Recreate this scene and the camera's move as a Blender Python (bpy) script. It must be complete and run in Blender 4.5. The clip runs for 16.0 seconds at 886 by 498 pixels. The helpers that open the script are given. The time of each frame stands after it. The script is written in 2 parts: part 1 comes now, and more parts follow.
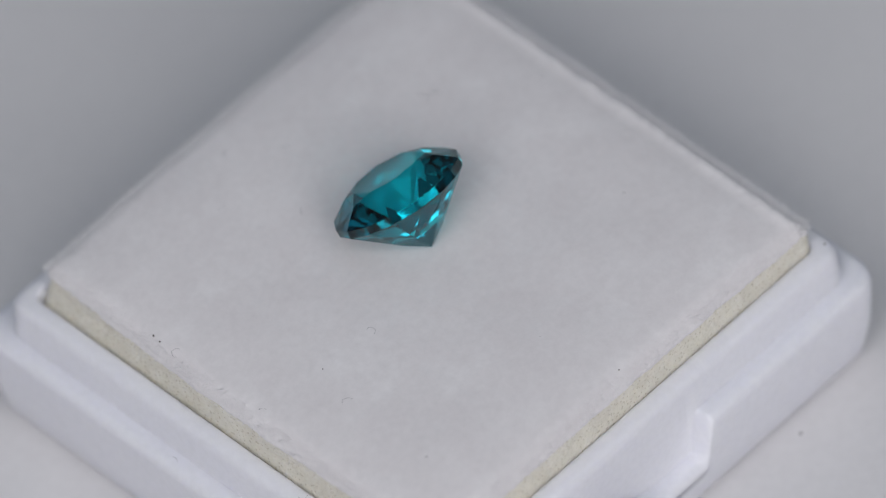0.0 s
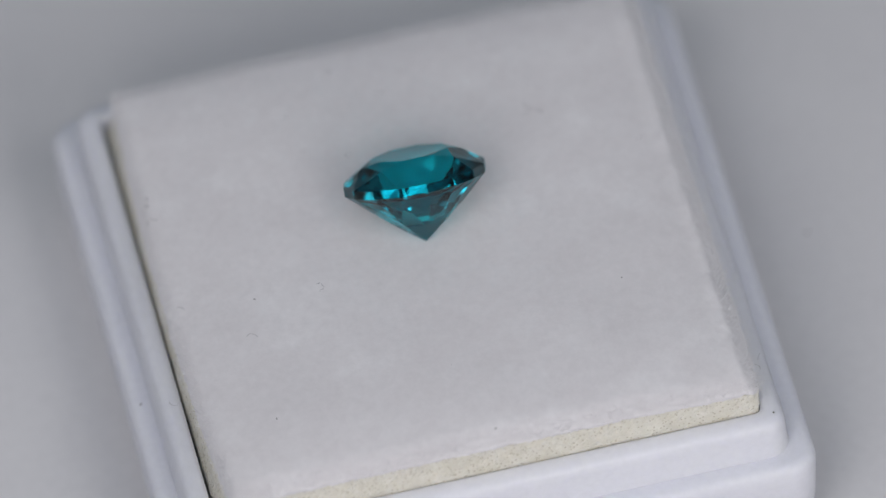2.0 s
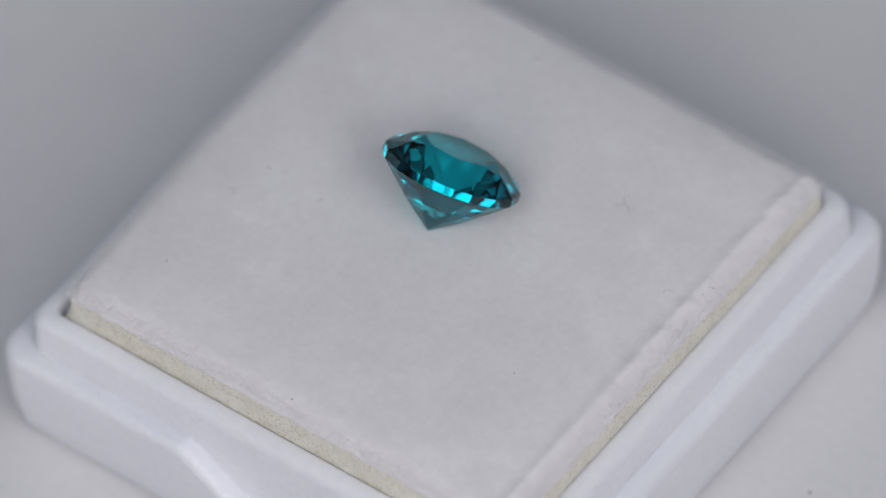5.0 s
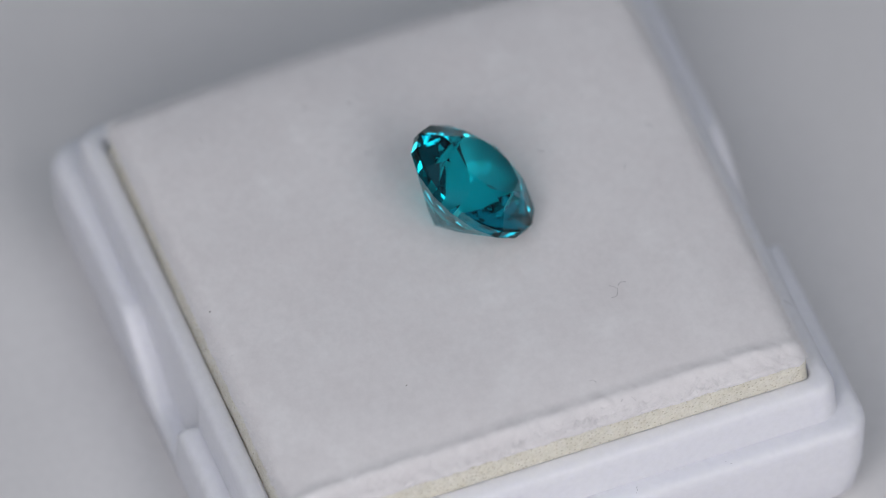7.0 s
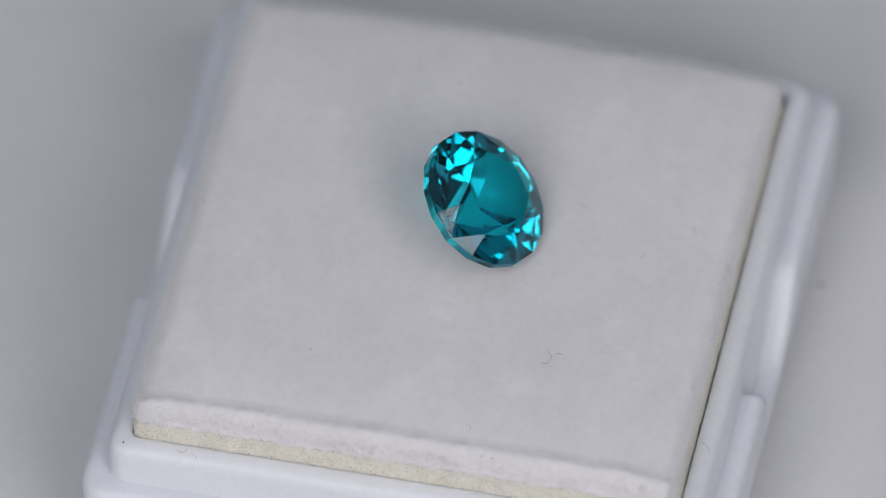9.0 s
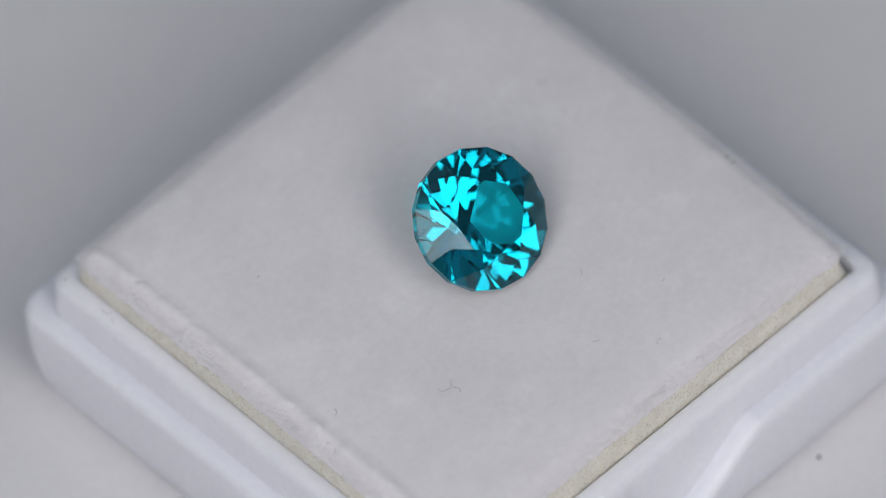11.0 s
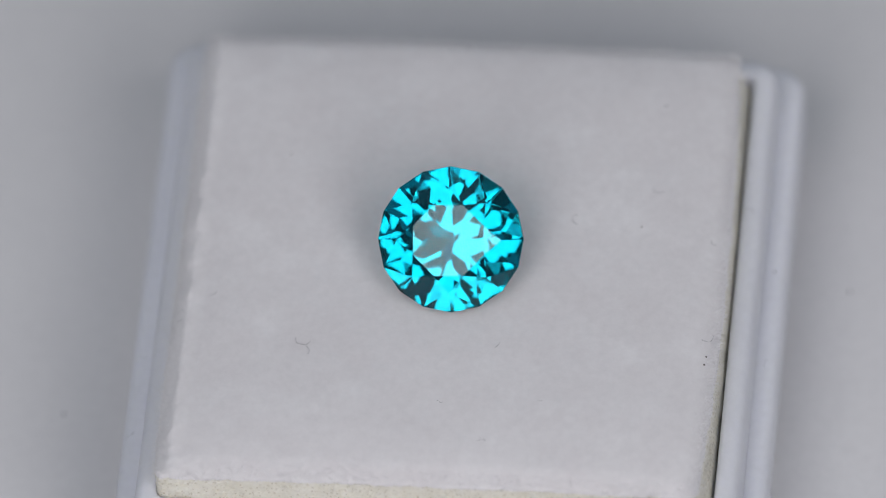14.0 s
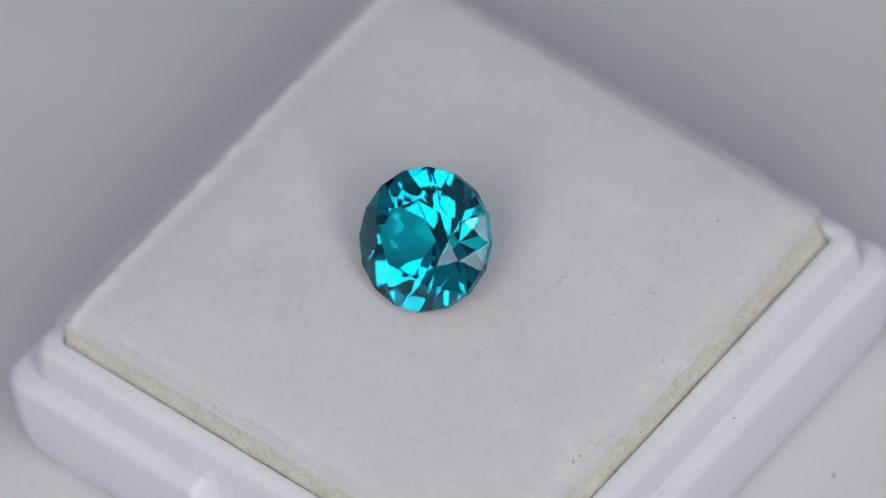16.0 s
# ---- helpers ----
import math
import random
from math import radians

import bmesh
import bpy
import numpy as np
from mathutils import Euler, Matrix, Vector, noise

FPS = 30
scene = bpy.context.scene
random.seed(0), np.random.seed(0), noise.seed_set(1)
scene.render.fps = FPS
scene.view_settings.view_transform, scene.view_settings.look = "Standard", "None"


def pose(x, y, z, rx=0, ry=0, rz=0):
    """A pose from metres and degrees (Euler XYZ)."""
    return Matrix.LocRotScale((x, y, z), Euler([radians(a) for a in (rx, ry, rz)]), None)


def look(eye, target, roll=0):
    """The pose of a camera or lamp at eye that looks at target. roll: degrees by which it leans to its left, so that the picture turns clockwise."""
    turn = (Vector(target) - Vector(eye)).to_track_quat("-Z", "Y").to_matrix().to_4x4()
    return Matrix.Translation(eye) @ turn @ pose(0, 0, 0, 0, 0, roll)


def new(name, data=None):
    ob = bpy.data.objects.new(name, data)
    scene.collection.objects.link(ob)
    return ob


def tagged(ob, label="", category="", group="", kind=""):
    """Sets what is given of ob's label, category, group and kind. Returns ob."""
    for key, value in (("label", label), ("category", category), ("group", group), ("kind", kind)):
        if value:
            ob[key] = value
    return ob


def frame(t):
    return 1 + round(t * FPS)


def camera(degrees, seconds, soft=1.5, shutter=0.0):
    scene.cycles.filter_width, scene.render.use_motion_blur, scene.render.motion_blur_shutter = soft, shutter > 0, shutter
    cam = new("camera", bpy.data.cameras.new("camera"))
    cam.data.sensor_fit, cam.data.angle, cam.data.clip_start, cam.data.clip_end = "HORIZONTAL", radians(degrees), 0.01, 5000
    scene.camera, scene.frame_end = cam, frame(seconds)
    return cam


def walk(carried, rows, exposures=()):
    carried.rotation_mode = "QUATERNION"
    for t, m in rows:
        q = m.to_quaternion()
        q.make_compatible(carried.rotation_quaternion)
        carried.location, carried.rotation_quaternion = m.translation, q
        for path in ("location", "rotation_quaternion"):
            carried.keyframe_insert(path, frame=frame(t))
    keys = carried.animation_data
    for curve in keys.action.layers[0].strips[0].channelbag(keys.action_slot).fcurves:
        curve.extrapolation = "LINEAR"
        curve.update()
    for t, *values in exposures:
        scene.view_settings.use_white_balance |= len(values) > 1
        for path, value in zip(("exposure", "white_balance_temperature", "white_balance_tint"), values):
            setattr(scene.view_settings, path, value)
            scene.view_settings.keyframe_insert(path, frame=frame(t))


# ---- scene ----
MM = 0.001
SECONDS = 16.0
SPIN = -16.550                      # turntable, degrees a second
BOX_H = 7.5 * MM                    # tray base to inner rim
PAD_Z = 10.0 * MM                   # felt top over the tray base

# ---- camera ----
LEVEL = BOX_H                       # the axis point in the rim plane
AIM = Vector((0.0034 * MM, 1.3221 * MM, LEVEL))
ELEV, AWAY = radians(51.715), 0.6406
EYE = AIM + Vector((0, -math.cos(ELEV), math.sin(ELEV))) * AWAY
cam = camera(3.668, SECONDS, soft=0.9)
cam.data.dof.use_dof = True
cam.data.dof.focus_distance = 0.6341
cam.data.dof.aperture_fstop = 24
ROLL = -4.79
CAM_POSE = look(EYE, AIM, ROLL)
walk(cam, [(0.0, CAM_POSE), (SECONDS, CAM_POSE)])

# the tray's place on the turntable at the start: a slight lean and an offset from the axis
TRAY = (Matrix.Translation((-0.9652 * MM, 0.0437 * MM, LEVEL)) @ pose(0, 0, 0, -0.947, -0.996, 0)
        @ pose(0, 0, 0, 0, 0, 42.70) @ Matrix.Translation((0, 0, -BOX_H)))

# ---- light ----
world = bpy.data.worlds.new("studio")
world.use_nodes = True
world.node_tree.nodes["Background"].inputs[0].default_value = (0.72, 0.85, 1.0, 1)
world.node_tree.nodes["Background"].inputs[1].default_value = 0.09
scene.world = world
scene.view_settings.exposure = 0.0
scene.cycles.caustics_refractive = True


def panel_lamp(x0, x1, y0, y1, dist, radiance, colour):
    """A soft light panel beside the lens, square to the camera's line; its edges in slopes from that line, seen from the stone."""
    lamp = bpy.data.lights.new("panel_lamp", "AREA")
    lamp.shape, lamp.size, lamp.size_y = "RECTANGLE", (x1 - x0) * dist, (y1 - y0) * dist
    lamp.energy, lamp.color = radiance * math.pi * lamp.size * lamp.size_y, colour
    ob = new("panel_lamp", lamp)
    ob.matrix_world = look(AIM + (EYE - AIM).normalized() * dist, AIM, ROLL) @ Matrix.Translation(((x0 + x1) / 2 * dist, (y0 + y1) / 2 * dist, 0))
    return ob


LEFT_LAMP, RIGHT_LAMP = (3.25, (1.0, 0.975, 1.0)), (4.1, (1.0, 0.97, 0.99))
panel_lamp(-0.62, -0.10, -0.62, 0.28, 0.42, *LEFT_LAMP)
panel_lamp(0.24, 0.70, 0.11, 0.32, 0.42, *RIGHT_LAMP)
panel_lamp(0.24, 0.70, -0.62, 0.02, 0.42, *RIGHT_LAMP)
panel_lamp(0.18, 0.24, -0.62, -0.33, 0.42, *RIGHT_LAMP)

# unseen bluish disc overhead, added only as fill to lift the shadow sides
overhead_fill = bpy.data.lights.new("overhead_fill", "AREA")
overhead_fill.shape, overhead_fill.size = "DISK", 1.3
overhead_fill.energy, overhead_fill.color = 0.24 * math.pi * math.pi * 0.65 ** 2, (0.60, 0.79, 1.0)
new("overhead_fill", overhead_fill).matrix_world = look((0, 0.1, 1.1), (0, 0, 0))


# ---- materials ----
def material(name):
    m = bpy.data.materials.new(name)
    m.use_nodes = True
    return m, m.node_tree, m.node_tree.nodes["Principled BSDF"]


def coords(nt):
    return nt.nodes.new("ShaderNodeTexCoord").outputs["Object"]


def noise_tex(nt, scale, detail=4, rough=0.6):
    n = nt.nodes.new("ShaderNodeTexNoise")
    n.inputs["Scale"].default_value, n.inputs["Detail"].default_value, n.inputs["Roughness"].default_value = scale, detail, rough
    nt.links.new(coords(nt), n.inputs["Vector"])
    return n.outputs["Fac"]


def ramp(nt, fac, stops):
    r = nt.nodes.new("ShaderNodeValToRGB")
    while len(r.color_ramp.elements) < len(stops):
        r.color_ramp.elements.new(0.5)
    for e, (p, c) in zip(r.color_ramp.elements, stops):
        e.position, e.color = p, (*c, 1)
    nt.links.new(fac, r.inputs["Fac"])
    return r.outputs["Color"]


def bump(nt, bsdf, height, strength, dist):
    b = nt.nodes.new("ShaderNodeBump")
    b.inputs["Strength"].default_value, b.inputs["Distance"].default_value = strength, dist
    nt.links.new(height, b.inputs["Height"])
    nt.links.new(b.outputs["Normal"], bsdf.inputs["Normal"])


def mixed(nt, a, b, fac=0.5, mode="MULTIPLY"):
    m = nt.nodes.new("ShaderNodeMix")
    m.data_type, m.blend_type = "RGBA", mode
    m.inputs["Factor"].default_value = fac
    nt.links.new(a, m.inputs["A"])
    nt.links.new(b, m.inputs["B"])
    return m.outputs["Result"]


def plastic_white():
    m, nt, b = material("white_plastic")
    c = mixed(nt, ramp(nt, noise_tex(nt, 120), [(0.3, (0.785, 0.79, 0.845)), (0.7, (0.82, 0.825, 0.875))]),
              ramp(nt, noise_tex(nt, 2600), [(0.3, (0.96, 0.96, 0.96)), (0.6, (1, 1, 1))]), 1.0)
    nt.links.new(c, b.inputs["Base Color"])
    b.inputs["Roughness"].default_value = 0.46
    b.inputs["Subsurface Weight"].default_value = 0.35
    b.inputs["Subsurface Radius"].default_value = (1.0, 1.0, 1.1)
    b.inputs["Subsurface Scale"].default_value = 0.8 * MM
    bump(nt, b, noise_tex(nt, 3500, 3), 0.12, 0.05 * MM)
    return m


def felt_white():
    m, nt, b = material("white_felt")
    c = mixed(nt, ramp(nt, noise_tex(nt, 260, 5), [(0.25, (0.79, 0.765, 0.775)), (0.58, (0.82, 0.80, 0.81)), (0.72, (0.87, 0.855, 0.865))]),
              ramp(nt, noise_tex(nt, 2400, 5, 0.7), [(0.25, (0.93, 0.93, 0.93)), (0.65, (1, 1, 1))]), 1.0)
    c = mixed(nt, c, ramp(nt, noise_tex(nt, 750, 3, 0.5), [(0.35, (0.975, 0.97, 0.97)), (0.62, (1, 1, 1))]), 1.0)
    nt.links.new(c, b.inputs["Base Color"])
    b.inputs["Roughness"].default_value = 0.95
    b.inputs["Specular IOR Level"].default_value = 0.15
    b.inputs["Subsurface Weight"].default_value = 0.4
    b.inputs["Subsurface Radius"].default_value = (1.0, 1.0, 1.0)
    b.inputs["Subsurface Scale"].default_value = 0.5 * MM
    b.inputs["Sheen Weight"].default_value = 0.25
    b.inputs["Sheen Roughness"].default_value = 0.6
    bump(nt, b, noise_tex(nt, 3000, 6, 0.7), 0.22, 0.05 * MM)
    return m


def foam_cream():
    m, nt, b = material("cream_foam")
    v = nt.nodes.new("ShaderNodeTexVoronoi")
    v.inputs["Scale"].default_value = 5200
    nt.links.new(coords(nt), v.inputs["Vector"])
    pits = ramp(nt, v.outputs["Distance"], [(0.12, (0.66, 0.62, 0.55)), (0.34, (1, 1, 1))])
    c = mixed(nt, ramp(nt, noise_tex(nt, 1300, 5, 0.7), [(0.3, (0.70, 0.67, 0.57)), (0.7, (0.84, 0.815, 0.73))]), pits, 0.8)
    nt.links.new(c, b.inputs["Base Color"])
    b.inputs["Roughness"].default_value = 0.38
    b.inputs["Subsurface Weight"].default_value = 0.35
    b.inputs["Subsurface Radius"].default_value = (1.0, 0.9, 0.7)
    b.inputs["Subsurface Scale"].default_value = 0.4 * MM
    bump(nt, b, v.outputs["Distance"], 0.4, 0.05 * MM)
    return m


def turntable_white():
    m, nt, b = material("matt_white_platter")
    c = mixed(nt, ramp(nt, noise_tex(nt, 60, 4), [(0.3, (0.70, 0.69, 0.70)), (0.7, (0.755, 0.745, 0.75))]),
              ramp(nt, noise_tex(nt, 1800, 5), [(0.25, (0.95, 0.95, 0.95)), (0.6, (1, 1, 1))]), 1.0)
    nt.links.new(c, b.inputs["Base Color"])
    b.inputs["Roughness"].default_value = 0.6
    bump(nt, b, noise_tex(nt, 2500, 4), 0.1, 0.05 * MM)
    return m


def table_grey():
    m, nt, b = material("painted_table")
    nt.links.new(ramp(nt, noise_tex(nt, 20, 5), [(0.3, (0.5, 0.5, 0.5)), (0.7, (0.6, 0.6, 0.6))]), b.inputs["Base Color"])
    b.inputs["Roughness"].default_value = 0.5
    return m


def gem_teal():
    """Strongly coloured clear stone: mirrors inside take up its colour, those outside hardly any."""
    m, nt, b = material("teal_gemstone")
    nt.nodes.remove(b)
    index = 1.76
    clear = nt.nodes.new("ShaderNodeBsdfRefraction")
    clear.inputs["Color"].default_value, clear.inputs["Roughness"].default_value, clear.inputs["IOR"].default_value = (0.11, 0.89, 0.94, 1), 0.0, index
    gloss, mix, fres = nt.nodes.new("ShaderNodeBsdfGlossy"), nt.nodes.new("ShaderNodeMixShader"), nt.nodes.new("ShaderNodeFresnel")
    fres.inputs["IOR"].default_value = index
    gloss.inputs["Roughness"].default_value = 0.0
    nt.links.new(ramp(nt, fres.outputs["Fac"], [(0.45, (0.60, 0.74, 0.76)), (0.98, (0.38, 0.65, 0.70))]), gloss.inputs["Color"])
    nt.links.new(fres.outputs["Fac"], mix.inputs["Fac"])
    nt.links.new(clear.outputs["BSDF"], mix.inputs[1])
    nt.links.new(gloss.outputs["BSDF"], mix.inputs[2])
    nt.links.new(mix.outputs["Shader"], nt.nodes["Material Output"].inputs["Surface"])
    return m


def plain(name, colour, rough=0.8):
    m, nt, b = material(name)
    c = ramp(nt, noise_tex(nt, 9000, 3), [(0.3, tuple(x * 0.8 for x in colour)), (0.7, colour)])
    nt.links.new(c, b.inputs["Base Color"])
    b.inputs["Roughness"].default_value = rough
    return m


PLASTIC, FELT, FOAM = plastic_white(), felt_white(), foam_cream()
PLATTER, TABLE, GEM = turntable_white(), table_grey(), gem_teal()
LINT, SPECK, WHITE_FIBRE = plain("grey_lint", (0.20, 0.20, 0.21)), plain("dark_dust", (0.10, 0.09, 0.08)), plain("white_fibre", (0.88, 0.87, 0.88))


# ---- building helpers ----
def part(name, bm, mat, parent=None, label="", smooth=False):
    me = bpy.data.meshes.new(name)
    bm.normal_update()
    bm.to_mesh(me)
    bm.free()
    me.materials.append(mat)
    if smooth:
        me.polygons.foreach_set("use_smooth", [True] * len(me.polygons))
    ob = new(name, me)
    ob.parent = parent
    if label:
        ob["label"] = label
    return ob


def mesh_part(name, verts, faces, mat, parent=None, label="", smooth=False):
    me = bpy.data.meshes.new(name)
    me.from_pydata(verts, [], faces)
    me.materials.append(mat)
    if smooth:
        me.polygons.foreach_set("use_smooth", [True] * len(me.polygons))
    ob = new(name, me)
    ob.parent = parent
    if label:
        ob["label"] = label
    return ob


def rounded_square(hx, hy, r, side, corner):
    """Outline of a rounded rectangle, anticlockwise, the straight sides in even steps."""
    pts = []
    for k in range(4):
        a0 = k * math.pi / 2
        cx, cy = (hx - r) * (1 if k in (0, 3) else -1), (hy - r) * (1 if k < 2 else -1)
        arc = [(cx + r * math.cos(a0 + i / corner * math.pi / 2), cy + r * math.sin(a0 + i / corner * math.pi / 2)) for i in range(corner + 1)]
        k2 = (k + 1) % 4
        nx, ny = (hx - r) * (1 if k2 in (0, 3) else -1), (hy - r) * (1 if k2 < 2 else -1)
        a1 = k2 * math.pi / 2
        end = (nx + r * math.cos(a1), ny + r * math.sin(a1))
        pts += arc + [tuple(arc[-1][j] + (end[j] - arc[-1][j]) * i / side for j in (0, 1)) for i in range(1, side)]
    return pts


def loft(rings, close_first=True, close_last=True):
    n = len(rings[0])
    verts = [v for ring in rings for v in ring]
    faces = [(i * n + j, i * n + (j + 1) % n, (i + 1) * n + (j + 1) % n, (i + 1) * n + j) for i in range(len(rings) - 1) for j in range(n)]
    if close_first:
        faces.append(tuple(range(n))[::-1])
    if close_last:
        faces.append(tuple((len(rings) - 1) * n + j for j in range(n)))
    return verts, faces


# ---- large structure ----
mesh = bmesh.new()
bmesh.ops.create_grid(mesh, x_segments=8, y_segments=8, size=3.0)
ground = part("ground", mesh, TABLE)
ground.location.z = -0.022
tagged(ground, "plain pale grey table top under the turntable", "table top", kind="structure")


def turntable():
    base = new("turntable")
    prof = [(0.0, 0.0), (86, 0.0), (89, -0.3), (90, -1.2), (90, -9), (88.5, -10), (0, -10)]
    n = 128
    verts, faces = [(0, 0, 0)], []
    for r, z in prof[1:-1]:
        verts += [(r * MM * math.cos(i / n * math.tau), r * MM * math.sin(i / n * math.tau), z * MM) for i in range(n)]
    faces += [(0, 1 + i, 1 + (i + 1) % n) for i in range(n)]
    for k in range(len(prof) - 3):
        a, b = 1 + k * n, 1 + (k + 1) * n
        faces += [(a + i, b + i, b + (i + 1) % n, a + (i + 1) % n) for i in range(n)]
    a = 1 + (len(prof) - 3) * n
    faces.append(tuple(a + i for i in range(n)))
    mesh_part("platter", verts, faces, PLATTER, base)
    return tagged(base, "matt white rotating turntable platter under the tray", "turntable")


# ---- the tray ----
def notch(x):
    """How far the outer ledge dips along the two clasp sides, in mm."""
    def step(u):
        u = min(max(u, 0), 1)
        return u * u * (3 - 2 * u)
    return 2.7 * math.sin(min(max((x + 4.4) / 5.0, 0), 1) * math.pi / 2) ** 1.5 * step((3.4 - x) / 0.6)


def tray():
    base = new("gem_tray")
    # half width, height, corner radius, follows the notch
    wall = [(13.6, 0.0, 1.2, 0), (14.35, 0.12, 1.4, 0), (14.65, 0.5, 1.5, 0), (14.8, 1.6, 1.45, 0), (14.88, 2.3, 1.4, 0), (14.97, 4.9, 1.35, 1), (14.93, 5.2, 1.35, 1), (14.8, 5.42, 1.3, 1),
            (14.55, 5.5, 1.25, 1), (14.25, 5.47, 1.2, 1), (14.02, 5.4, 1.15, 1), (13.92, 5.42, 1.1, 1)]
    rim = [(13.92, 5.42, 1.1, 1), (13.86, 5.6, 1.05, 1), (13.8, 6.9, 1.0, 0), (13.72, 7.25, 0.95, 0), (13.55, 7.44, 0.9, 0), (13.3, 7.5, 0.8, 0),
           (12.98, 7.5, 0.55, 0), (12.82, 7.47, 0.45, 0), (12.77, 7.36, 0.4, 0), (12.75, 1.2, 0.4, 0)]
    for name, prof, label in (("outer_wall", wall, "white moulded outer wall and ledge with a clasp notch"), ("inner_rim", rim, "raised white inner rim round the foam")):
        rings = []
        for h, z, r, dips in prof:
            ring = []
            for x, y in rounded_square(h, h, r, 180, 10):
                low = notch(x) if dips and abs(y) > 12 and abs(x) < 8 else 0
                ring.append((x * MM, y * MM, (z - low) * MM))
            rings.append(ring)
        verts, faces = loft(rings, name == "outer_wall", name == "inner_rim")
        mesh_part(name, verts, faces, PLASTIC, base, label, True)
    return tagged(base, "square white plastic gemstone tray with a stepped rim", "gem box")


def felt_sag(x, y):
    """How far the felt dips towards its edges, in mm; more on the side where the insert sits deeper."""
    u, v = min(abs(x) / 12.8, 1.0) ** 8, min(abs(y) / 12.8, 1.0) ** 8
    return 0.42 * (u + v - u * v) + (0.3 * (x / 12.8) ** 3 if x > 0 else 0.15 * (x / 12.8) ** 4) + 0.12 * (y / 12.8) ** 4


def skew(x, y):
    """The insert is a little small for the tray: it stands off one wall, most of all at the corners."""
    return x * (1 - (0.28 + 0.42 * (y / 12.7) ** 2) / 12.8) if x < 0 else x


def skew_side(y):
    """Narrow gaps are left along the two walls beside it too."""
    return y * (1 - (0.15 if y < 0 else 0.18) / 12.8)


def foam_insert():
    base = new("foam_insert")
    rnd = random.Random(3)
    hx, hy = 12.82, 12.82
    rings = []
    levels = [1.25, 4.0, 6.3] + [6.4 + 0.085 * i for i in range(1, 30)]
    for z in levels:
        ring = []
        lean = 0.4 + 0.6 * min(max((z - 6.9) / 1.2, 0.0), 1.0)     # the block fills the tray lower down
        for x, y in rounded_square(hx, hy, 0.5, 240, 5):
            p = Vector((x, y, z))
            d = 0.03 * noise.noise(p * 6.0) + 0.03 * noise.noise(p * 13.0) + 0.05 * noise.noise(p * 0.9)
            k = 1 + (d - 0.02) / 12.5
            ring.append(((x * k + (skew(x * k, y) - x * k) * lean) * MM, (y * k + (skew_side(y * k) - y * k) * lean) * MM, (z - max(0.0, z - 7.4) * 0.13 * (x > 0) * (x / 12.8) ** 3) * MM))
        rings.append(ring)
    verts, faces = loft(rings)
    mesh_part("foam_block", verts, faces, FOAM, base, "cream open-cell foam block")
    # the felt sheet: soft rounded edge, slightly uneven top
    sx, sy, top = 12.84, 12.84, 10.0

    def top_at(x, y):
        p = Vector((x, y, 0))
        e = min(max((max(abs(x), abs(y)) - 11.7) / 0.7, 0.0), 1.0)
        ruffled = e * (0.03 + 0.03 * noise.noise(p * 1.1) + 0.03 * noise.noise(p * 3.4))
        rolled = (0.16 + 0.10 * noise.noise(p * 0.9) + 0.07 * noise.noise(p * 3.0)) * math.exp(-((x - 12.05) / 0.28) ** 2) if x > 9 else 0.0      # one border is pressed down behind a fluffy roll
        return rolled + top + 0.05 * noise.noise(p * 0.25) + 0.012 * noise.noise(p * 0.7) + ruffled - felt_sag(x, y)

    rings = []
    steps = [(0.004 + 0.89 * (i / 70), 0.0) for i in range(71)]
    round_off = [(1 - 1.0 * (1 - math.sin(radians(g))), 1 - math.cos(radians(g))) for g in range(0, 91, 9)]
    for s, drop in steps + [(None, q) for q in round_off] + [(None, (1.0, 1.04))]:
        inset, down = (0, 0) if s is not None else ((1 - drop[0]), drop[1])
        ring = []
        outline = rounded_square(sx, sy, 0.55, 170, 8)
        for x, y in outline:
            if s is not None:
                px, py = x * s, y * s
            else:
                px, py = x * (1 - inset / 12.5), y * (1 - inset / 12.5)
                w = 0.08 * noise.noise(Vector((px * 0.7, py * 0.7, 4.0))) + 0.06 * noise.noise(Vector((px * 2.4, py * 2.4, 9.0))) + 0.03 * noise.noise(Vector((px * 6, py * 6, 2.0)))
                px, py = px * (1 + w / 12.5), py * (1 + w / 12.5)
            ring.append((skew(px, py) * MM, skew_side(py) * MM, (top_at(px, py) - 0.55 * down) * MM))
        rings.append(ring)
    verts, faces = loft(rings)
    mesh_part("felt_sheet", verts, faces, FELT, base, "soft white felt top layer", True)
    # loose nap: short fibres standing from the felt's edges and top
    verts, faces = [], []

    def fibre(p, d, length, rad):
        side = d.orthogonal().normalized()
        other = d.cross(side).normalized()
        bend = (side * rnd.uniform(-1, 1) + other * rnd.uniform(-1, 1)) * length * 0.5
        k = len(verts)
        for s in (0, 0.5, 1):
            c = p + d * (length * s) + bend * s * s
            for a in range(3):
                ang = a * math.tau / 3
                verts.append(tuple((c + (side * math.cos(ang) + other * math.sin(ang)) * rad * (1 - 0.6 * s)) * MM))
        for s in (0, 1):
            for a in range(3):
                b = (a + 1) % 3
                faces.append((k + 3 * s + a, k + 3 * s + b, k + 3 * s + 3 + b, k + 3 * s + 3 + a))

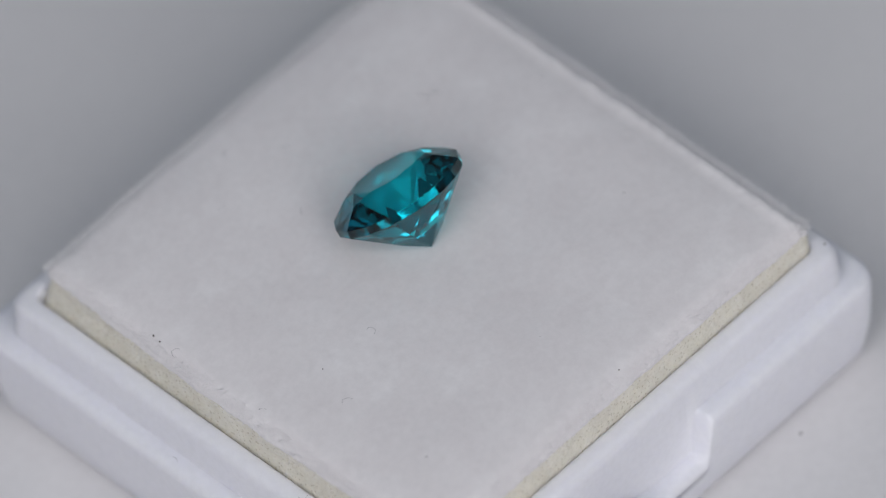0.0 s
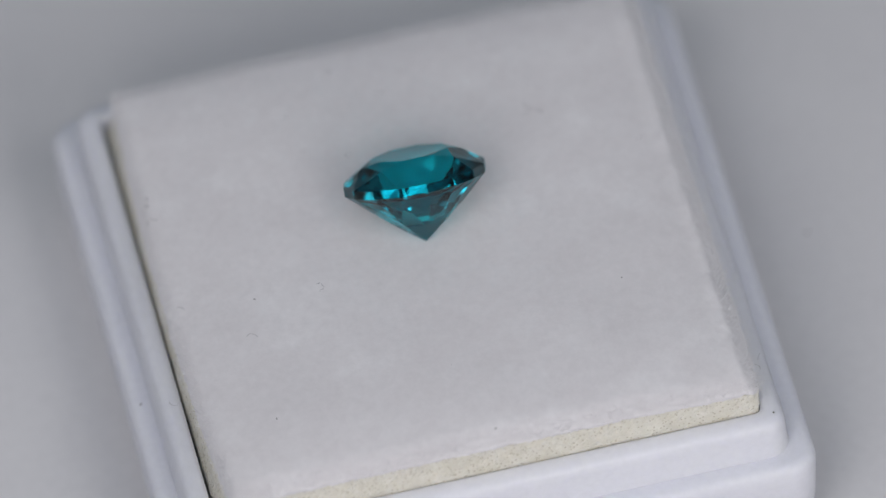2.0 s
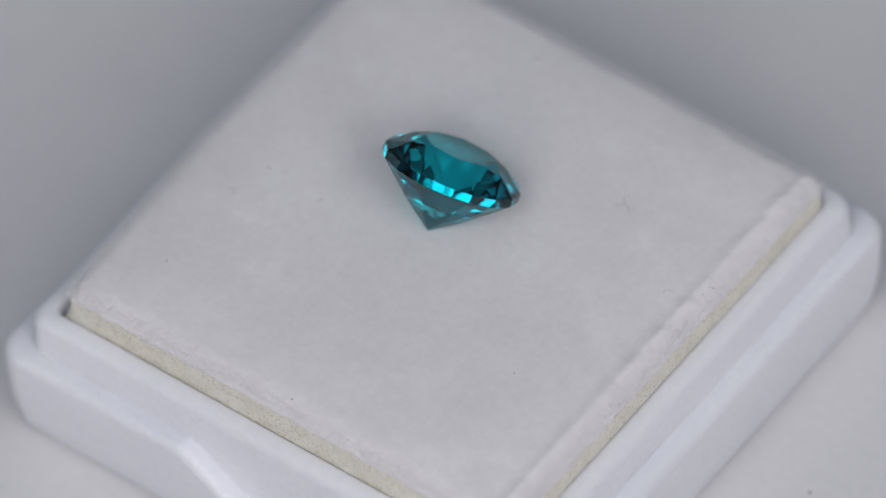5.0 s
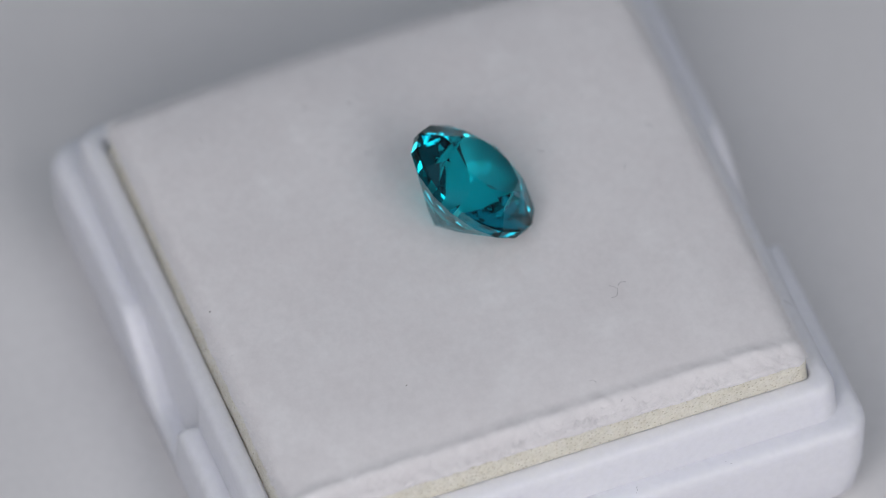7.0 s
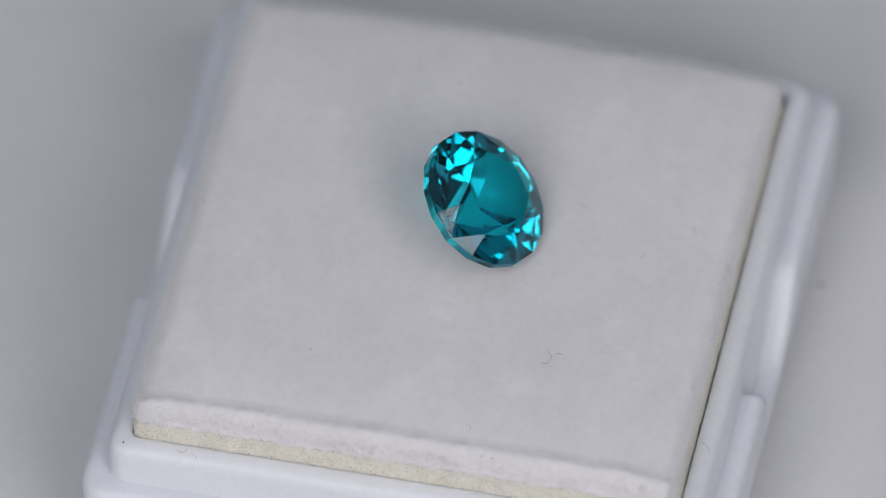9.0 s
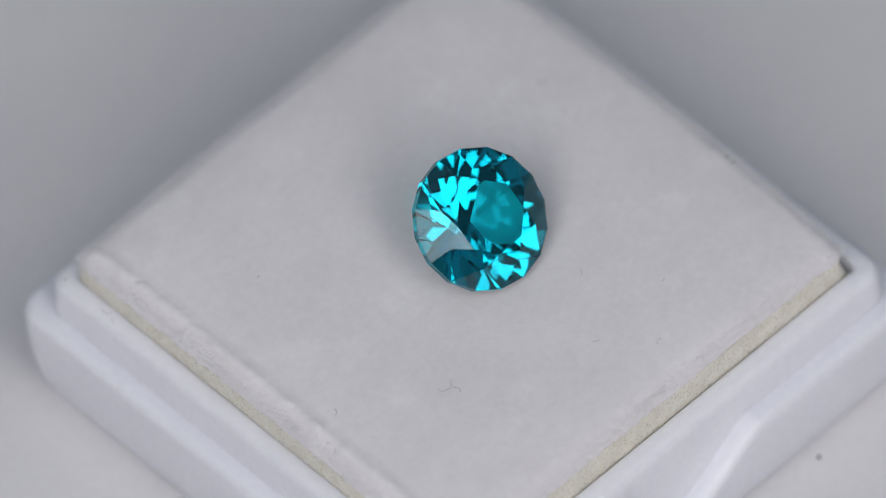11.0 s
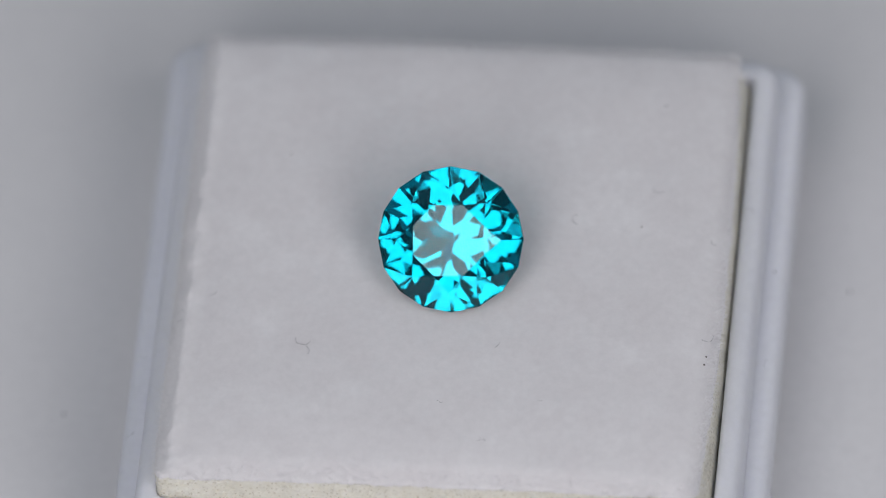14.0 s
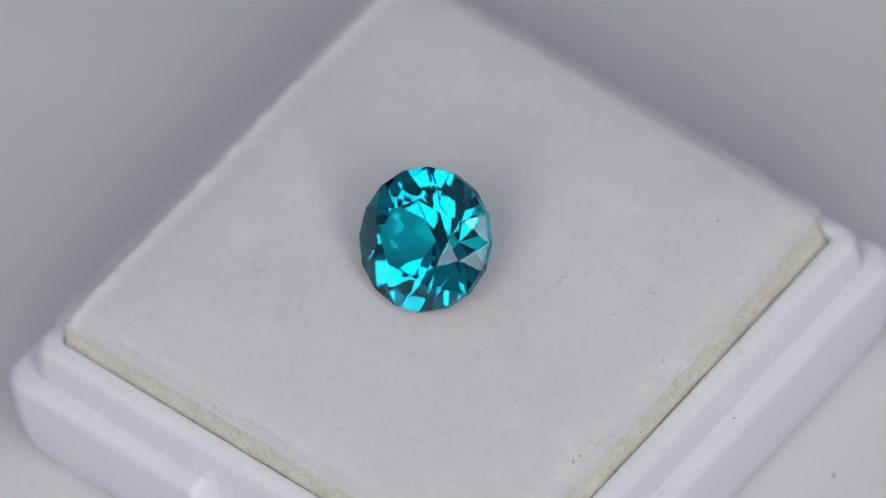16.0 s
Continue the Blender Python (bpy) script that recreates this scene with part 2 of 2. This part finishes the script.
    for _ in range(17000):
        e, s = rnd.randrange(4), rnd.uniform(-1, 1)
        x, y = ((s * sx, sy), (s * sx, -sy), (sx, s * sy), (-sx, s * sy))[e]
        out = Vector(((0, 1), (0, -1), (1, 0), (-1, 0))[e]).to_3d()
        inset = min(abs(rnd.gauss(0.0, 0.3)), 0.9)
        x, y = x - out.x * inset, y - out.y * inset
        z = top_at(x, y) - 0.55 * (1 - math.sqrt(max(0.0, 1 - (1 - inset / 1.0) ** 2))) - (rnd.uniform(0, 0.1) if inset < 0.05 else 0)
        d = (out * rnd.uniform(0.1, 1.0) + Vector((rnd.uniform(-.7, .7), rnd.uniform(-.7, .7), rnd.uniform(-0.1, 0.8)))).normalized()
        fibre(Vector((skew(x, y), skew_side(y), z)), d, rnd.uniform(0.10, 0.30) * (1.0 if rnd.random() < 0.8 else 1.7), 0.006)
    for _ in range(1500):
        x, y = rnd.uniform(-0.93, 0.93) * sx, rnd.uniform(-0.93, 0.93) * sy
        d = Vector((rnd.uniform(-1, 1), rnd.uniform(-1, 1), rnd.uniform(0.05, 0.3))).normalized()
        fibre(Vector((x, y, top_at(x, y))), d, rnd.uniform(0.1, 0.3), 0.004)
    tagged(mesh_part("felt_nap", verts, faces, WHITE_FIBRE, base, "short loose white felt fibres"), kind="stuff")
    return tagged(base, "cream foam insert with a white felt top, set in the tray", "foam insert")


# ---- the stone ----
def facet_solid(planes):
    """The convex solid inside planes (normal, offset): its corners and its facets as corner loops."""
    no = np.array([n for n, _ in planes])
    off = np.array([d for _, d in planes])
    corners, touching = [], []
    for i in range(len(planes)):
        for j in range(i + 1, len(planes)):
            line = np.cross(no[i], no[j])
            if np.linalg.norm(line) < 1e-6:
                continue
            for k in range(j + 1, len(planes)):
                if abs(np.dot(line, no[k])) < 1e-6:
                    continue
                p = np.linalg.solve(no[[i, j, k]], off[[i, j, k]])
                if (no @ p - off).max() > 1e-6:
                    continue
                for q, t in zip(corners, touching):
                    if np.linalg.norm(q - p) < 1e-4:
                        t |= {i, j, k}
                        break
                else:
                    corners.append(p)
                    touching.append({i, j, k})
    faces = []
    for i in range(len(planes)):
        on = [k for k, p in enumerate(corners) if abs(no[i] @ p - off[i]) < 1e-4]
        if len(on) < 3:
            continue
        mid = np.mean([corners[k] for k in on], axis=0)
        u = corners[on[0]] - mid
        u /= np.linalg.norm(u)
        w = np.cross(no[i], u)
        on.sort(key=lambda k: math.atan2((corners[k] - mid) @ w, (corners[k] - mid) @ u))
        faces.append(tuple(on))
    return [tuple(p * MM) for p in corners], faces


def gemstone():
    r, girdle, crown, table_r, depth = 3.351, 0.201, 0.973, 1.763, 3.044
    apothem = r * math.cos(radians(11.25))
    main = math.degrees(math.atan2(crown, r - table_r))
    planes = []
    cutting = random.Random(13)

    def facet(az, tilt, rad, z):
        """A facet whose normal leans tilt degrees from the stone's axis (over 90: below), through a point at rad, z."""
        if tilt > 90:
            az, tilt = az + cutting.uniform(-2.4, 2.4), tilt + cutting.uniform(-1.05, 1.05)
        a, t = radians(az), radians(tilt)
        n = np.array((math.cos(a) * math.sin(t), math.sin(a) * math.sin(t), math.cos(t)))
        planes.append((n, float(n @ np.array((rad * math.cos(a), rad * math.sin(a), z)))))

    facet(0, 0, 0, girdle + crown)
    for k in range(8):
        facet(45 * k, main, r, girdle)
        facet(22.5 + 45 * k, main - 11.5, table_r * math.cos(radians(22.5)), girdle + crown)
        facet(45 * k, 180 - 39.18, 0, -depth)
    for k in range(16):
        az = 11.25 + 22.5 * k
        facet(az, 90, apothem, 0)
        facet(az, main + 5.3, apothem, girdle)
        facet(az, 180 - 42.85, apothem, -girdle)
    verts, faces = facet_solid(planes)
    ob = mesh_part("gemstone", verts, faces, GEM)
    return tagged(ob, "round brilliant-cut teal blue gemstone lying tilted on felt", "gemstone")


AXIS = Vector((-0.44050, 0.49121, 0.75145)).normalized()
E1 = Vector((0.76738, 0.64120, 0.0))
E1 = (E1 - AXIS * E1.dot(AXIS)).normalized()
E2 = AXIS.cross(E1)
GEM_TURN = radians(26.83)
GX = E1 * math.cos(GEM_TURN) + E2 * math.sin(GEM_TURN)
GY = AXIS.cross(GX)
GEM_POSE = Matrix.Translation((-1.8351 * MM, 0.9284 * MM, 4.9026 * MM + LEVEL)) @ Matrix((GX, GY, AXIS)).transposed().to_4x4()


# ---- lint and dust on the felt ----
def lint(length, curl, rad, seed):
    """A short bent hair, lying flat."""
    rnd = random.Random(seed)
    p, a, pts = Vector((0, 0, 0)), rnd.uniform(0, 6.28), []
    n = 12
    for i in range(n + 1):
        pts.append(p.copy())
        a += curl / n * (1 + 0.8 * math.sin(i * 1.3 + seed))
        p += Vector((math.cos(a), math.sin(a), 0.25 * math.sin(i * 0.9 + seed))) * length / n
    mid = pts[n // 2].copy()
    verts, faces = [], []
    for i, q in enumerate(pts):
        d = (pts[min(i + 1, n)] - pts[max(i - 1, 0)]).normalized()
        s = d.cross(Vector((0, 0, 1))).normalized()
        u = s.cross(d)
        for k in range(5):
            g = k / 5 * math.tau
            verts.append(tuple((q - mid + (s * math.cos(g) + u * math.sin(g)) * rad + Vector((0, 0, rad + 0.03))) * MM))
    for i in range(n):
        for k in range(5):
            faces.append((i * 5 + k, i * 5 + (k + 1) % 5, i * 5 + 5 + (k + 1) % 5, i * 5 + 5 + k))
    faces += [(4, 3, 2, 1, 0), tuple(n * 5 + k for k in range(5))]
    return mesh_part("lint_fibre", verts, faces, LINT, None, "", True)


def speck(size, seed):
    rnd = random.Random(seed)
    bm = bmesh.new()
    bmesh.ops.create_icosphere(bm, subdivisions=2, radius=size * MM)
    for v in bm.verts:
        v.co *= 1 + 0.5 * noise.noise(v.co / (size * MM) * 1.7 + Vector((seed, 0, 0)))
        v.co.z = v.co.z * 0.7 + size * 0.6 * MM
    return part("dust_speck", bm, SPECK)


LYING = []                          # thing, its pose in the tray's space
for i, (x, y, length, curl) in enumerate([(-5.25, -2.07, 0.8, 3.4), (-9.02, -3.88, 0.7, 2.6), (6.6, 5.65, 1.1, 3.0), (6.2, 5.95, 0.5, 2.0), (-2.1, 10.5, 0.5, 2.8), (-0.05, 8.6, 0.35, 1.2),
                                          (-11.8, -1.22, 0.45, 1.8), (-4.7, 8.3, 0.3, 0.8), (-2.43, 5.29, 0.4, 1.0), (10.9, 2.8, 0.45, 2.2), (12.2, 4.0, 0.9, 2.6), (-12.1, 4.3, 0.9, 3.4)]):
    LYING.append((tagged(lint(length, curl, 0.0065, i + 2), "tiny curled grey lint fibre lying on the felt", "lint", "lint on the felt"), pose(x * MM, y * MM, PAD_Z - felt_sag(x, y) * MM)))
for i, (x, y, size) in enumerate([(-12.0, 5.16, 0.045), (0.5, -12.1, 0.035), (-8.46, -1.88, 0.035), (-9.03, -8.99, 0.035), (-0.62, -8.2, 0.03), (-11.94, 5.61, 0.05), (8.12, -5.27, 0.03), (7.8, -9.83, 0.03), (12.3, 0.1, 0.035)]):
    LYING.append((tagged(speck(size, i + 1), "tiny dark dust speck lying on the felt", "dust speck", "dust on the felt"), pose(x * MM, y * MM, PAD_Z - (felt_sag(x, y) + 0.02) * MM)))

for i, (x, y, z, length, curl) in enumerate([(-14.3, 2.3, 5.48, 0.5, 2.0), (13.3, -10.2, 7.5, 0.6, 2.4), (13.4, -9.6, 7.5, 0.4, 1.0), (8.3, 13.3, 7.5, 0.7, 1.0), (14.5, 7.9, 5.48, 0.6, 1.6), (14.5, 3.5, 5.48, 0.4, 1.2), (-13.2, -5.0, 7.5, 0.6, 2.6)]):
    LYING.append((tagged(lint(length, curl, 0.0065, i + 31), "fine grey lint fibre clinging to the white tray rim", "lint", "lint on the tray"), pose(x * MM, y * MM, (z - 0.02) * MM)))
for i, (x, y, z, size) in enumerate([(-14.4, -2.9, 5.47, 0.045), (13.26, -13.0, 7.47, 0.045), (8.43, -15.44, 0.0, 0.06), (-7.6, 15.3, 0.0, 0.09), (-17.5, -6.0, 0.0, 0.07), (18.6, 3.0, 0.0, 0.06)]):
    LYING.append((tagged(speck(size, i + 21), "tiny dark dust speck lying beside the felt pad", "dust speck", "dust round the pad"), pose(x * MM, y * MM, z * MM)))

TURNTABLE, BOX, INSERT, STONE = turntable(), tray(), foam_insert(), gemstone()


def motions():
    """Everything on the platter goes round its axis at one even pace."""
    times = [i * 0.5 for i in range(int(SECONDS / 0.5) + 1)]

    def carry(thing, start):
        walk(thing, [(t, pose(0, 0, 0, 0, 0, SPIN * t) @ start) for t in times])

    carry(TURNTABLE, TRAY)
    carry(BOX, TRAY)
    carry(INSERT, TRAY)
    carry(STONE, GEM_POSE)
    for thing, at in LYING:
        carry(thing, TRAY @ at)


motions()
